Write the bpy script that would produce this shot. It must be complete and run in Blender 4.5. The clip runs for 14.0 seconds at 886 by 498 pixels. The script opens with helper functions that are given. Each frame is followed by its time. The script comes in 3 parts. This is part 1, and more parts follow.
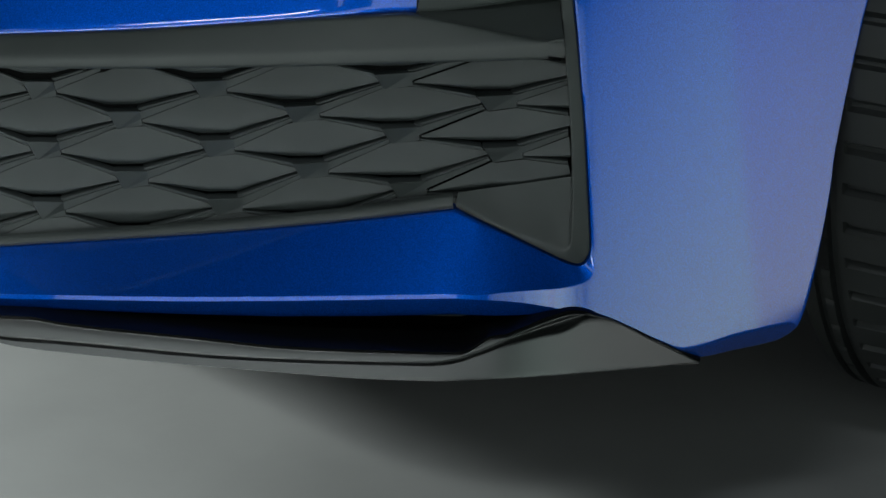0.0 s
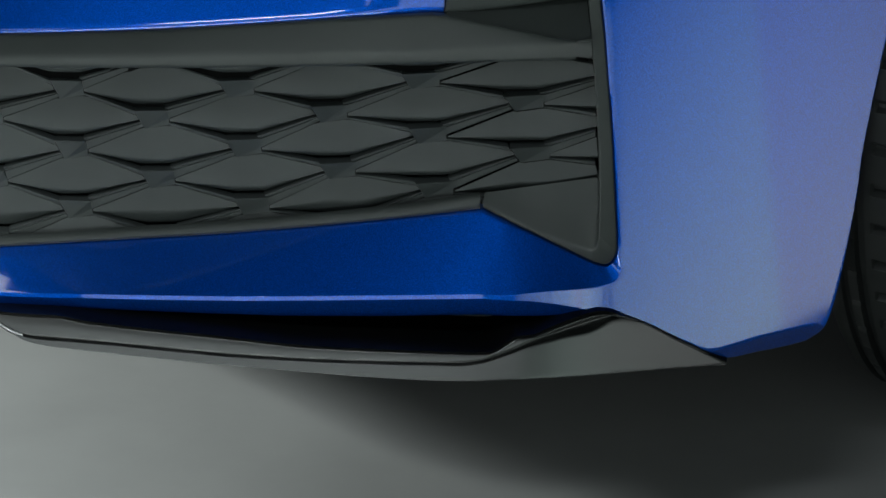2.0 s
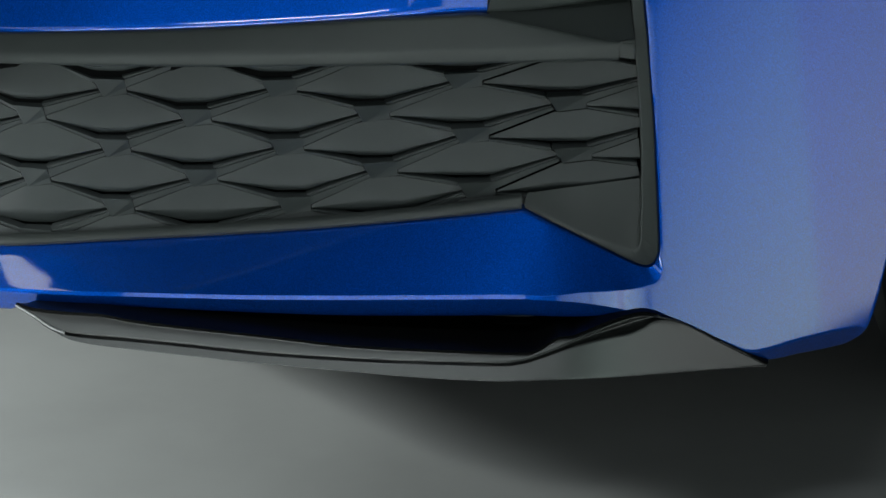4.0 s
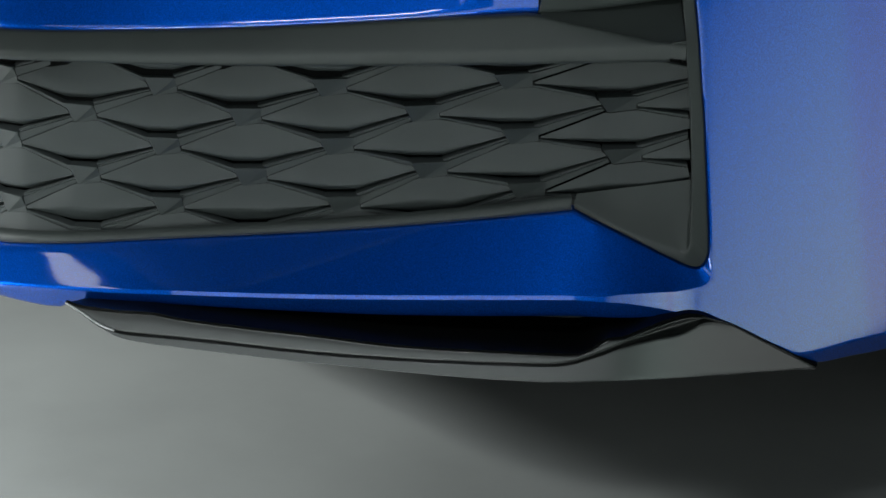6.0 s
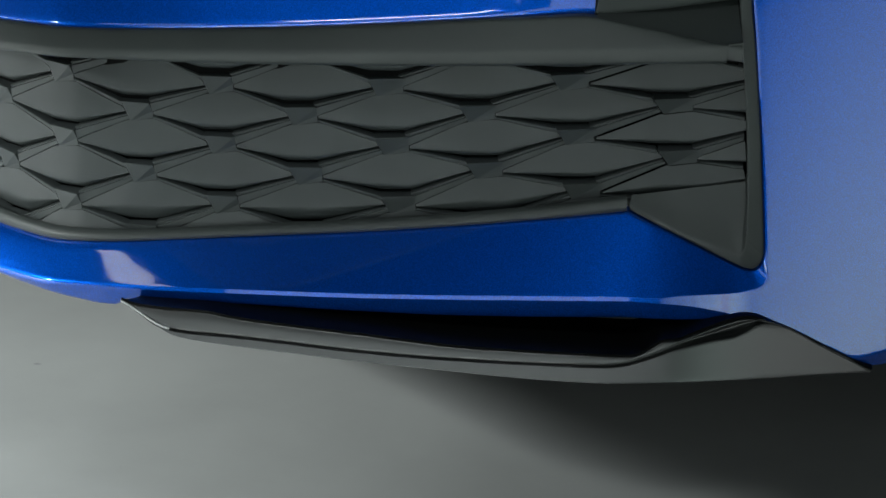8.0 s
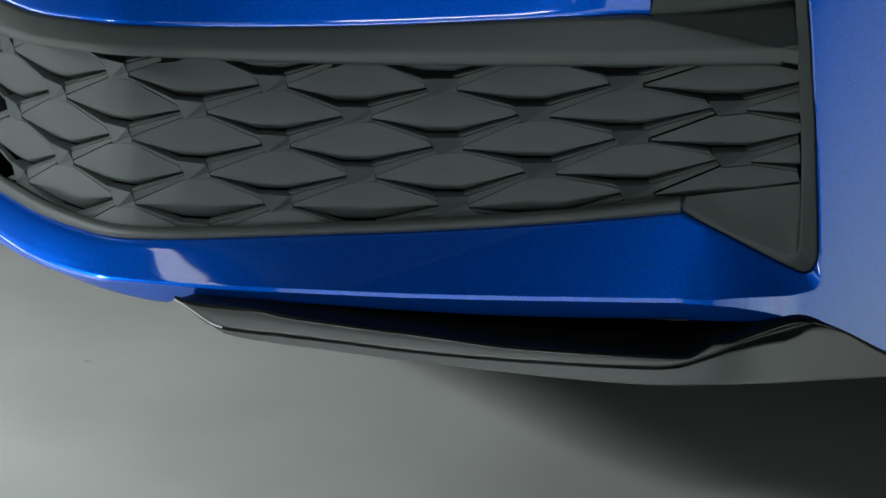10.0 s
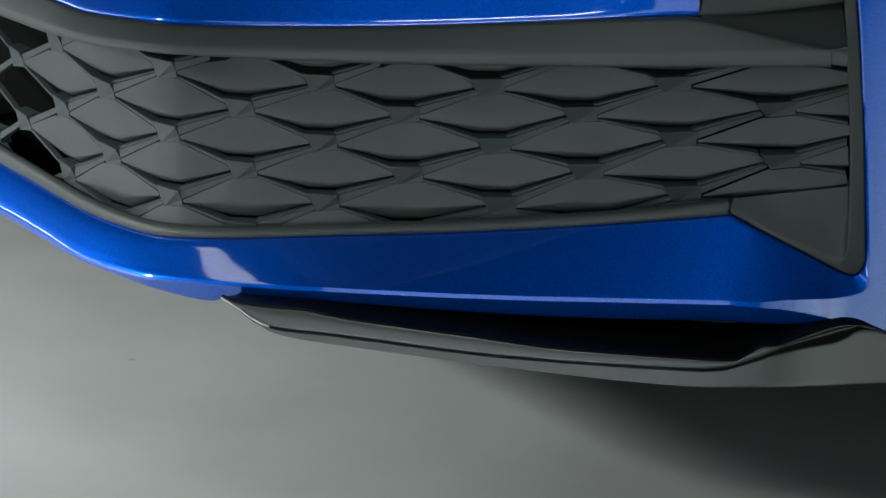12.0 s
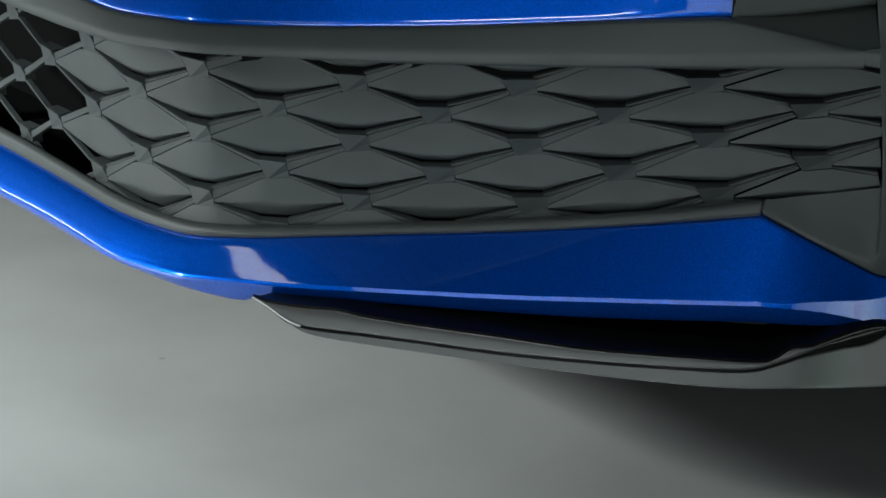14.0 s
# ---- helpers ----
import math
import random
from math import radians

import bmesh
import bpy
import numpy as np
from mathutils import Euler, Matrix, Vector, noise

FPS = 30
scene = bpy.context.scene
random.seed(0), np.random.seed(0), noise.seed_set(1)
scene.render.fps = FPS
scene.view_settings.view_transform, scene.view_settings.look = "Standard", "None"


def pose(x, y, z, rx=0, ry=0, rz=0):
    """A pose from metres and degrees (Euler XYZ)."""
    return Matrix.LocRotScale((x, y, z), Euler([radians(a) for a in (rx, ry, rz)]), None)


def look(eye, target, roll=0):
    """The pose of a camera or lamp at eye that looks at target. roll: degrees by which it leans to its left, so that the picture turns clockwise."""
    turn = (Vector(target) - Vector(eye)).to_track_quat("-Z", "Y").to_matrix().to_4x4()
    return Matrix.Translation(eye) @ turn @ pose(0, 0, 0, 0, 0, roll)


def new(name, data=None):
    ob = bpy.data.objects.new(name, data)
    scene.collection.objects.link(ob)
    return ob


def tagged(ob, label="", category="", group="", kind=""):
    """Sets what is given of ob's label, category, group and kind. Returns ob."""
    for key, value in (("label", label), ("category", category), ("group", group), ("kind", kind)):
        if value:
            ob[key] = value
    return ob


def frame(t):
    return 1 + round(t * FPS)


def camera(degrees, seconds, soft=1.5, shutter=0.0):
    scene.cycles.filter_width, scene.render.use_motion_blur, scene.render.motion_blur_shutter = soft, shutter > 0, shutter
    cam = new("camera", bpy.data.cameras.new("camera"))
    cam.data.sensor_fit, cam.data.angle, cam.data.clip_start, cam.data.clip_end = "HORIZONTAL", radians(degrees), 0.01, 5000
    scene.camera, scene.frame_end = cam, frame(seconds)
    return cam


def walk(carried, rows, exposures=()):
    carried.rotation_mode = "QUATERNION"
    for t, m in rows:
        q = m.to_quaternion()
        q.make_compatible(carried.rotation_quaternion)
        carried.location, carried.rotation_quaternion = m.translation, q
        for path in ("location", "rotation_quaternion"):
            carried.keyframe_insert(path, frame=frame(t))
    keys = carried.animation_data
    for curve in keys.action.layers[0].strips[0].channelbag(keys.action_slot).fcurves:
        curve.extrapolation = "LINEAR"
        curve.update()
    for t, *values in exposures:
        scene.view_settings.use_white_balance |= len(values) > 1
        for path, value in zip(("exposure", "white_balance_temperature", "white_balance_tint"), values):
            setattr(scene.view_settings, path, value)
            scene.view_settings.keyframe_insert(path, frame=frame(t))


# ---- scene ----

# A tripod camera pans slowly along the corner of a parked car, with a slight slide to its left.
cam = camera(17.5, 14.0, soft=1.6)
EYE, TILT, ARM = 1.1111, -19.5, 0.8255
ROWS = [
    (0.0, 0.000, 0.008, -0.018), (0.5, 0.076, 0.008, -0.019), (1.0, 0.171, 0.008, -0.026), (1.5, 0.283, 0.009, -0.038), (2.0, 0.417, 0.009, -0.050),
    (2.5, 0.554, 0.009, -0.064), (3.0, 0.712, 0.009, -0.081), (5.5, 1.638, 0.007, -0.195), (6.0, 1.832, 0.007, -0.228), (6.5, 2.035, 0.006, -0.256),
    (7.0, 2.260, 0.005, -0.281), (7.5, 2.466, 0.003, -0.304), (8.0, 2.686, 0.001, -0.335), (10.5, 3.707, -0.007, -0.466), (11.0, 3.901, -0.009, -0.485),
    (11.5, 4.073, -0.011, -0.504), (12.0, 4.243, -0.013, -0.529), (12.5, 4.391, -0.015, -0.553), (13.0, 4.535, -0.017, -0.573), (13.5, 4.651, -0.018, -0.583),
    (14.0, 4.733, -0.019, -0.586),
]
walk(cam, [(t, pose(-ARM * radians(yaw), 0, EYE, 90 + TILT + nod, 0, yaw) @ pose(0, 0, 0, 0, 0, -roll)) for t, yaw, nod, roll in ROWS])

# ---- light ----
world = bpy.data.worlds.new("studio")
scene.world = world
world.use_nodes = True
world.node_tree.nodes["Background"].inputs[0].default_value = (0.55, 0.6, 0.65, 1)
world.node_tree.nodes["Background"].inputs[1].default_value = 0.0018
scene.view_settings.exposure = 0.0


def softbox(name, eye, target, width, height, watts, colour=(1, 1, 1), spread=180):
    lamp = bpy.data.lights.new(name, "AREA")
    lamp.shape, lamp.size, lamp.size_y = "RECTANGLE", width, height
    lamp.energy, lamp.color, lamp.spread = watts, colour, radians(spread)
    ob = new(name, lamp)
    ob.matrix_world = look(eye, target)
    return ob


# unseen softboxes, added round the car and tuned to its tones and reflections
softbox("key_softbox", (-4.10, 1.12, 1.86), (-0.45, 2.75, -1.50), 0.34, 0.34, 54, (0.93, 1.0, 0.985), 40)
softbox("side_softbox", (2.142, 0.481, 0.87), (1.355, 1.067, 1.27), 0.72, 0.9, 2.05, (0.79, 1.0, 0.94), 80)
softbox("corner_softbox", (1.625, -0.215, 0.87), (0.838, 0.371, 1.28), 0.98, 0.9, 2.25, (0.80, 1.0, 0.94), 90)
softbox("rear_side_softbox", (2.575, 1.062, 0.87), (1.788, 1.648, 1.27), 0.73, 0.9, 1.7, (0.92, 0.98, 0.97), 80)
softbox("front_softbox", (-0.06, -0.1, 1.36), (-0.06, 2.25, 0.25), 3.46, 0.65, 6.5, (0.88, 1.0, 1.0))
# three fills added only to brighten the grille, the shelf and upward faces
softbox("low_fill", (-0.55, 0.25, 0.38), (-0.32, 2.35, 0.60), 1.4, 0.4, 1.35, (0.90, 1.0, 0.99), 50)
softbox("high_fill", (-1.75, 0.2, 2.6), (-0.3, 2.3, 0.4), 1.5, 0.6, 2.4, (0.92, 1.0, 0.97))
softbox("overhead_fill", (-0.22, 0.76, 2.5), (-0.12, 2.25, 0.3), 0.9, 0.24, 8.0, (0.90, 0.98, 1.0))
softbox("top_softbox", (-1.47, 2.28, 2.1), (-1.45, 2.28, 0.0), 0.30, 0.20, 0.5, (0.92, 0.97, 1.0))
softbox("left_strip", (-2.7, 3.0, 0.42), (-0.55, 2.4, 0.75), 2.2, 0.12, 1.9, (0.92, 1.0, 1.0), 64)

# ---- materials ----


def material(name):
    m = bpy.data.materials.new(name)
    m.use_nodes = True
    nt = m.node_tree
    return m, nt, nt.nodes["Principled BSDF"]


def noise_node(nt, scale, detail=4, rough=0.55):
    co = nt.nodes.new("ShaderNodeTexCoord")
    tex = nt.nodes.new("ShaderNodeTexNoise")
    tex.inputs["Scale"].default_value, tex.inputs["Detail"].default_value = scale, detail
    tex.inputs["Roughness"].default_value = rough
    nt.links.new(co.outputs["Object"], tex.inputs["Vector"])
    return tex


def ramp(nt, tex, a, b, lo=0.35, hi=0.65):
    r = nt.nodes.new("ShaderNodeValToRGB")
    r.color_ramp.elements[0].position, r.color_ramp.elements[1].position = lo, hi
    r.color_ramp.elements[0].color, r.color_ramp.elements[1].color = (*a, 1), (*b, 1)
    nt.links.new(tex.outputs["Fac"], r.inputs["Fac"])
    return r


def bump(nt, bsdf, tex, strength, distance):
    b = nt.nodes.new("ShaderNodeBump")
    b.inputs["Strength"].default_value, b.inputs["Distance"].default_value = strength, distance
    nt.links.new(tex.outputs["Fac"], b.inputs["Height"])
    nt.links.new(b.outputs["Normal"], bsdf.inputs["Normal"])


def metallic_blue():
    m, nt, p = material("metallic_blue_paint")
    flakes = noise_node(nt, 1200, 2, 0.7)
    r = ramp(nt, flakes, (0.0, 0.068, 0.46), (0.0, 0.150, 0.92), 0.40, 0.66)
    nt.links.new(r.outputs["Color"], p.inputs["Base Color"])
    p.inputs["Metallic"].default_value, p.inputs["Roughness"].default_value = 0.76, 0.40
    p.inputs["Coat Weight"].default_value, p.inputs["Coat Roughness"].default_value = 1.0, 0.06
    p.inputs["Coat IOR"].default_value = 1.80
    p.inputs["Specular IOR Level"].default_value = 0.05
    bump(nt, p, flakes, 0.03, 0.0005)
    return m


def plastic(name, base, rough, grain=0.15):
    m, nt, p = material(name)
    fine = noise_node(nt, 1400, 3)
    wide = noise_node(nt, 9, 3)
    r = ramp(nt, wide, tuple(c * 0.9 for c in base), tuple(c * 1.1 for c in base))
    nt.links.new(r.outputs["Color"], p.inputs["Base Color"])
    p.inputs["Roughness"].default_value = rough
    if grain:
        bump(nt, p, fine, grain, 0.0004)
    return m


def gloss_black():
    m = plastic("gloss_black_plastic", (0.004, 0.005, 0.005), 0.3, 0.0)
    p = m.node_tree.nodes["Principled BSDF"]
    p.inputs["Coat Weight"].default_value, p.inputs["Coat Roughness"].default_value = 1.0, 0.25
    p.inputs["Coat IOR"].default_value = 1.86
    return m


def floor_paint():
    m, nt, p = material("studio_floor_paint")
    wide = noise_node(nt, 3.5, 6)
    r = ramp(nt, wide, (0.288, 0.296, 0.292), (0.350, 0.359, 0.354), 0.3, 0.7)
    specks = ramp(nt, noise_node(nt, 23, 1), (0, 0, 0), (1, 1, 1), 0.79, 0.82)
    mix = nt.nodes.new("ShaderNodeMixRGB")
    nt.links.new(specks.outputs["Color"], mix.inputs["Fac"])
    nt.links.new(r.outputs["Color"], mix.inputs["Color1"])
    mix.inputs["Color2"].default_value = (0.16, 0.168, 0.168, 1)
    nt.links.new(mix.outputs["Color"], p.inputs["Base Color"])
    p.inputs["Roughness"].default_value = 0.6
    bump(nt, p, noise_node(nt, 260, 4), 0.08, 0.001)
    return m


BLUE = metallic_blue()
MATTE = plastic("matte_black_plastic", (0.046, 0.054, 0.052), 0.5)
CELL = plastic("satin_black_plastic", (0.047, 0.055, 0.055), 0.54, 0.1)
GLOSS = gloss_black()
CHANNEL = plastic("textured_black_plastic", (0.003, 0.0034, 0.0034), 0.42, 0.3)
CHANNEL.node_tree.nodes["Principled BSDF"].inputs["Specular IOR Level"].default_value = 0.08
# near-black for liners, and for shade put behind the openings
DARK = plastic("liner_and_shade_black", (0.002, 0.0023, 0.0023), 0.8)
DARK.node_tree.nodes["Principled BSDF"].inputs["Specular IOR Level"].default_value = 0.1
RUBBER = plastic("tyre_rubber", (0.024, 0.027, 0.0265), 0.48, 0.3)
ALLOY = plastic("dark_alloy", (0.10, 0.10, 0.105), 0.3, 0.0)
# pale metal in place of the highlight on the black lip's end
EDGE_GLINT = plastic("edge_glint", (0.62, 0.63, 0.64), 0.42, 0.0)
EDGE_GLINT.node_tree.nodes["Principled BSDF"].inputs["Metallic"].default_value = 0.7
FLOOR = floor_paint()
WALL = plastic("dark_studio_wall", (0.008, 0.0085, 0.009), 0.9)

# ---- curves of the body ----


def smooth(points):
    """Smooth curve through (x, value) pairs, without overshoot."""
    xs, vs = np.array([p[0] for p in points], float), np.array([p[1] for p in points], float)
    h, d = np.diff(xs), np.diff(vs) / np.diff(xs)
    m = np.zeros(len(xs))
    m[0], m[-1] = d[0], d[-1]
    for i in range(1, len(xs) - 1):
        if d[i - 1] * d[i] > 0:
            a, b = 2 * h[i] + h[i - 1], h[i] + 2 * h[i - 1]
            m[i] = (a + b) / (a / d[i - 1] + b / d[i])

    def value(x):
        if x <= xs[0]:
            return vs[0] + m[0] * (x - xs[0])
        if x >= xs[-1]:
            return vs[-1] + m[-1] * (x - xs[-1])
        i = min(int(np.searchsorted(xs, x, side="right")) - 1, len(h) - 1)
        s = (x - xs[i]) / h[i]
        return ((1 + 2 * s) * (1 - s) ** 2 * vs[i] + s * (1 - s) ** 2 * h[i] * m[i]
                + s * s * (3 - 2 * s) * vs[i + 1] + s * s * (s - 1) * h[i] * m[i + 1])
    return value


# plan of the bumper: how far it lies behind its foremost line
plan = smooth([(-1.5, 1.13), (-0.711, 0.270), (-0.632, 0.178), (-0.594, 0.131), (-0.562, 0.092), (-0.522, 0.055), (-0.472, 0.022),
               (-0.412, 0.007), (-0.345, 0.001), (-0.28, 0.0), (0.14, 0.0), (0.20, 0.014), (0.30, 0.075), (0.5, 0.25)])


def rail(depth, heights):
    z = smooth(heights)
    return lambda x: Vector((x, depth + plan(x), z(x)))


upper_edge = rail(2.33, [(-1.5, 0.448), (-0.582, 0.456), (-0.503, 0.4645), (-0.400, 0.4712), (-0.255, 0.4775), (-0.114, 0.4868), (-0.027, 0.492)])
beam_crease = rail(2.31, [(-1.5, 0.432), (-0.683, 0.435), (-0.626, 0.438), (-0.558, 0.446), (-0.499, 0.454), (-0.397, 0.461), (-0.254, 0.464), (-0.112, 0.468), (0.10, 0.476)])
beam_bottom = rail(2.309, [(-1.5, 0.424), (-0.70, 0.427), (-0.628, 0.430), (-0.559, 0.4385), (-0.50, 0.4470), (-0.398, 0.4520), (-0.254, 0.4523), (-0.112, 0.4545), (0.10, 0.461)])
sill_top = rail(2.325, [(-1.5, 0.297), (-0.71, 0.294), (-0.637, 0.292), (-0.567, 0.290), (-0.506, 0.289), (-0.452, 0.292), (-0.351, 0.301), (-0.205, 0.312), (-0.061, 0.327), (0.009, 0.338)])
sill_bottom = rail(2.32, [(-1.5, 0.285), (-0.709, 0.282), (-0.636, 0.281), (-0.566, 0.2805), (-0.506, 0.281), (-0.451, 0.286), (-0.35, 0.296), (-0.204, 0.306), (-0.06, 0.320), (0.009, 0.3285)])
crease_z = smooth([(-1.5, 0.262), (-0.691, 0.261), (-0.62, 0.262), (-0.552, 0.261), (-0.494, 0.264), (-0.441, 0.2675), (-0.343, 0.268), (-0.2, 0.2665), (-0.058, 0.268), (0.008, 0.269)])
chin_z = smooth([(-1.5, 0.253), (-0.693, 0.253), (-0.622, 0.253), (-0.554, 0.254), (-0.496, 0.2514), (-0.443, 0.2465), (-0.428, 0.2455), (-0.408, 0.2526), (-0.363, 0.2536), (-0.32, 0.2528), (-0.248, 0.2499), (-0.195, 0.2481), (-0.135, 0.2468), (-0.088, 0.2469), (0.008, 0.2485)])

# ---- mesh helpers ----


def finish(name, bm, mat, parent=None, label="", flat=False, sharp=40):
    me = bpy.data.meshes.new(name)
    bmesh.ops.recalc_face_normals(bm, faces=bm.faces[:])
    for f in bm.faces:
        f.smooth = not flat
    for e in bm.edges:
        if len(e.link_faces) == 2 and e.calc_face_angle(0) > radians(sharp):
            e.smooth = False
    bm.to_mesh(me)
    bm.free()
    me.materials.append(mat)
    ob = new(name, me)
    if parent is not None:
        ob.parent = parent
    if label:
        ob["label"] = label
    return ob


def part(name, bm, mat, parent, label="", flat=False, sharp=40):
    return finish(name, bm, mat, parent, label, flat, sharp)


def spline(pts, per):
    """Points along a Catmull-Rom curve through pts."""
    out, n = [], len(pts)
    for i in range(n - 1):
        p0, p1, p2, p3 = pts[max(i - 1, 0)], pts[i], pts[i + 1], pts[min(i + 2, n - 1)]
        for k in range(per):
            s = k / per
            out.append(0.5 * ((2 * p1) + (p2 - p0) * s + (2 * p0 - 5 * p1 + 4 * p2 - p3) * s * s + (3 * p1 - p0 - 3 * p2 + p3) * s ** 3))
    out.append(pts[-1].copy())
    return out


def sheet(columns, thick=0.0):
    """A skin over columns of points, with a back that lies thick behind it."""
    bm = bmesh.new()
    grid = [[bm.verts.new(p) for p in col] for col in columns]
    for a, b in zip(grid, grid[1:]):
        for i in range(len(a) - 1):
            bm.faces.new((a[i], a[i + 1], b[i + 1], b[i]))
    if thick:
        bm.normal_update()
        side = -1 if sum(f.normal.y * f.calc_area() for f in bm.faces) < 0 else 1
        back = [[bm.verts.new(v.co - v.normal * thick * -side) for v in col] for col in grid]
        for a, b in zip(back, back[1:]):
            for i in range(len(a) - 1):
                bm.faces.new((a[i], b[i], b[i + 1], a[i + 1]))
        for a, c in ((grid[0], back[0]), (grid[-1], back[-1])):
            for i in range(len(a) - 1):
                bm.faces.new((a[i], c[i], c[i + 1], a[i + 1]))
        for k in (0, -1):
            for i in range(len(grid) - 1):
                bm.faces.new((grid[i][k], grid[i + 1][k], back[i + 1][k], back[i][k]))
    return bm


def prism(outline, depth):
    """A closed block: the outline and its copy moved by depth."""
    bm = bmesh.new()
    a = [bm.verts.new(p) for p in outline]
    b = [bm.verts.new(p + depth) for p in outline]
    bm.faces.new(a)
    bm.faces.new(b[::-1])
    for i in range(len(a)):
        j = (i + 1) % len(a)
        bm.faces.new((a[i], b[i], b[j], a[j]))
    return bm


def rounded(pts, radius, steps=4):
    """A polyline with its inner corners rounded."""
    out = [pts[0]]
    for a, b, c in zip(pts, pts[1:], pts[2:]):
        u, v = (a - b), (c - b)
        r = min(radius, u.length * 0.45, v.length * 0.45)
        p, q = b + u.normalized() * r, b + v.normalized() * r
        for k in range(steps + 1):
            s = k / steps
            out.append(p * (1 - s) ** 2 + b * 2 * s * (1 - s) + q * s * s)
    out.append(pts[-1])
    return out


def ease(a, b, x):
    s = max(0.0, min(1.0, (x - a) / (b - a)))
    return s * s * (3 - 2 * s)


def span(a, b, n):
    return [a + (b - a) * i / (n - 1) for i in range(n)]


def shift(p, dy=0.0, dz=0.0, dx=0.0):
    return Vector((p.x + dx, p.y + dy, p.z + dz))


def V(*p):
    return Vector(p)


# ---- studio ----
bm = bmesh.new()
bmesh.ops.create_grid(bm, x_segments=4, y_segments=4, size=9)
tagged(finish("floor", bm, FLOOR), "light grey matte painted studio floor", "floor", kind="structure")
for k, (wx, wy, sx, sy) in enumerate(((0, 9.1, 9.2, 0.1), (0, -9.1, 9.2, 0.1), (9.1, 0, 0.1, 9.0), (-9.1, 0, 0.1, 9.0))):
    bm = bmesh.new()
    bmesh.ops.create_cube(bm, size=2, matrix=Matrix.LocRotScale((wx, wy, 2.5), None, (sx, sy, 2.5)))
    tagged(finish(("wall_north", "wall_south", "wall_east", "wall_west")[k], bm, WALL), "plain dark grey studio wall", "wall", kind="structure")
bm = bmesh.new()
bmesh.ops.create_cube(bm, size=2, matrix=Matrix.LocRotScale((0, 0, 5.1), None, (9.2, 9.2, 0.1)))
tagged(finish("ceiling", bm, WALL), "plain dark studio ceiling", "ceiling", kind="structure")

# ---- car ----
car = tagged(new("car"), "metallic blue car with black grille, parked on a studio floor", "car")

# bumper: chin and corner are one moulding that fans round the lower corner of the vent.
# lines of the corner in the front elevation (x, z): edge at the vent, upper crease, lower crease, bottom or arch edge
VENT_EDGE = [(0.0205, 0.3223), (0.0320, 0.3176), (0.0557, 0.3072), (0.0797, 0.2956), (0.0989, 0.2862), (0.1085, 0.2822), (0.1158, 0.2806), (0.1215, 0.2833), (0.1253, 0.2912), (0.1262, 0.3026),
             (0.1249, 0.3300), (0.1231, 0.3604), (0.1201, 0.4065), (0.1176, 0.4287), (0.1141, 0.4711), (0.1111, 0.4987), (0.1085, 0.5250), (0.1063, 0.5536), (0.1010, 0.6249)]
UPPER_CREASE = [(0.0205, 0.2698), (0.0313, 0.2690), (0.0560, 0.2697), (0.0800, 0.2686), (0.0985, 0.2669), (0.1110, 0.2675), (0.1225, 0.2697), (0.1278, 0.2752), (0.1284, 0.2850), (0.1282, 0.3000),
                (0.1268, 0.3285), (0.1249, 0.3590), (0.1219, 0.4055), (0.1194, 0.4280), (0.1159, 0.4705), (0.1129, 0.4983), (0.1103, 0.5250), (0.1081, 0.5535), (0.1028, 0.6249)]
LOWER_CREASE = [(0.0205, 0.2663), (0.0315, 0.2654), (0.0560, 0.2620), (0.0800, 0.2560), (0.1017, 0.2484), (0.1200, 0.2424), (0.1398, 0.2358), (0.1695, 0.2208), (0.1888, 0.2108), (0.2110, 0.2020),
                (0.2529, 0.2065), (0.2830, 0.2088), (0.3048, 0.2092), (0.3128, 0.2092), (0.3253, 0.2458), (0.3393, 0.3100), (0.3474, 0.3610), (0.3748, 0.4716), (0.4158, 0.5863)]
LOWER_EDGE = [(0.0205, 0.2479), (0.0315, 0.2474), (0.0555, 0.2462), (0.0800, 0.2453), (0.1036, 0.2443), (0.1200, 0.2405), (0.1395, 0.2340), (0.1690, 0.2190), (0.1880, 0.2090), (0.2188, 0.1920),
              (0.2530, 0.1890), (0.2839, 0.1902), (0.2995, 0.1945), (0.3130, 0.2085), (0.3255, 0.2456), (0.3395, 0.3100), (0.3476, 0.3610), (0.3750, 0.4716), (0.4160, 0.5860)]
EDGE_BACK = [0.0125, 0.012, 0.010, 0.008, 0.005, 0.004, 0.004, 0.004, 0.004, 0.007, 0.016, 0.016, 0.012, 0.0025, 0.0015, 0.0015, 0.0015, 0.0015, 0.0015]
shelf_slope = smooth([(-0.01, 1.085), (0.008, 1.04), (0.03, 0.998), (0.06, 0.975), (0.1, 0.97), (0.2, 0.97)])
recede = smooth([(-1.0, 0.0), (0.008, 0.0), (0.0313, 0.0022), (0.056, 0.0084), (0.080, 0.0172), (0.0985, 0.0255), (0.128, 0.038), (0.2, 0.068)])


def chin_station(x):
    y = plan(x)
    w = 1 - ease(-0.50, -0.40, x)
    k = 1 - ease(-0.47, -0.27, x)
    crease, low = crease_z(x) - 0.0104 * k, chin_z(x) - 0.0104 * k
    y, x1 = y + 0.0285 * k, x * (1 + 0.0125 * k)
    return [shift(sill_bottom(x), -0.001, -0.0015), V(x1, 2.2606 + y + 0.004 * w, crease + 0.0016 + 0.0035 * w), V(x1, 2.2594 + y, crease - 0.0016 - 0.002 * w), V(x1, 2.2665 + y, low)]


def corner_y(x, z):
    """The corner of the bumper: a nearly flat, leaning surface that recedes to the wheel arch."""
    return 2.305 + (x - 0.126) * 0.42 + (z - 0.294) * 0.30 - 0.004 * (1 - ((x - 0.23) / 0.11) ** 2)


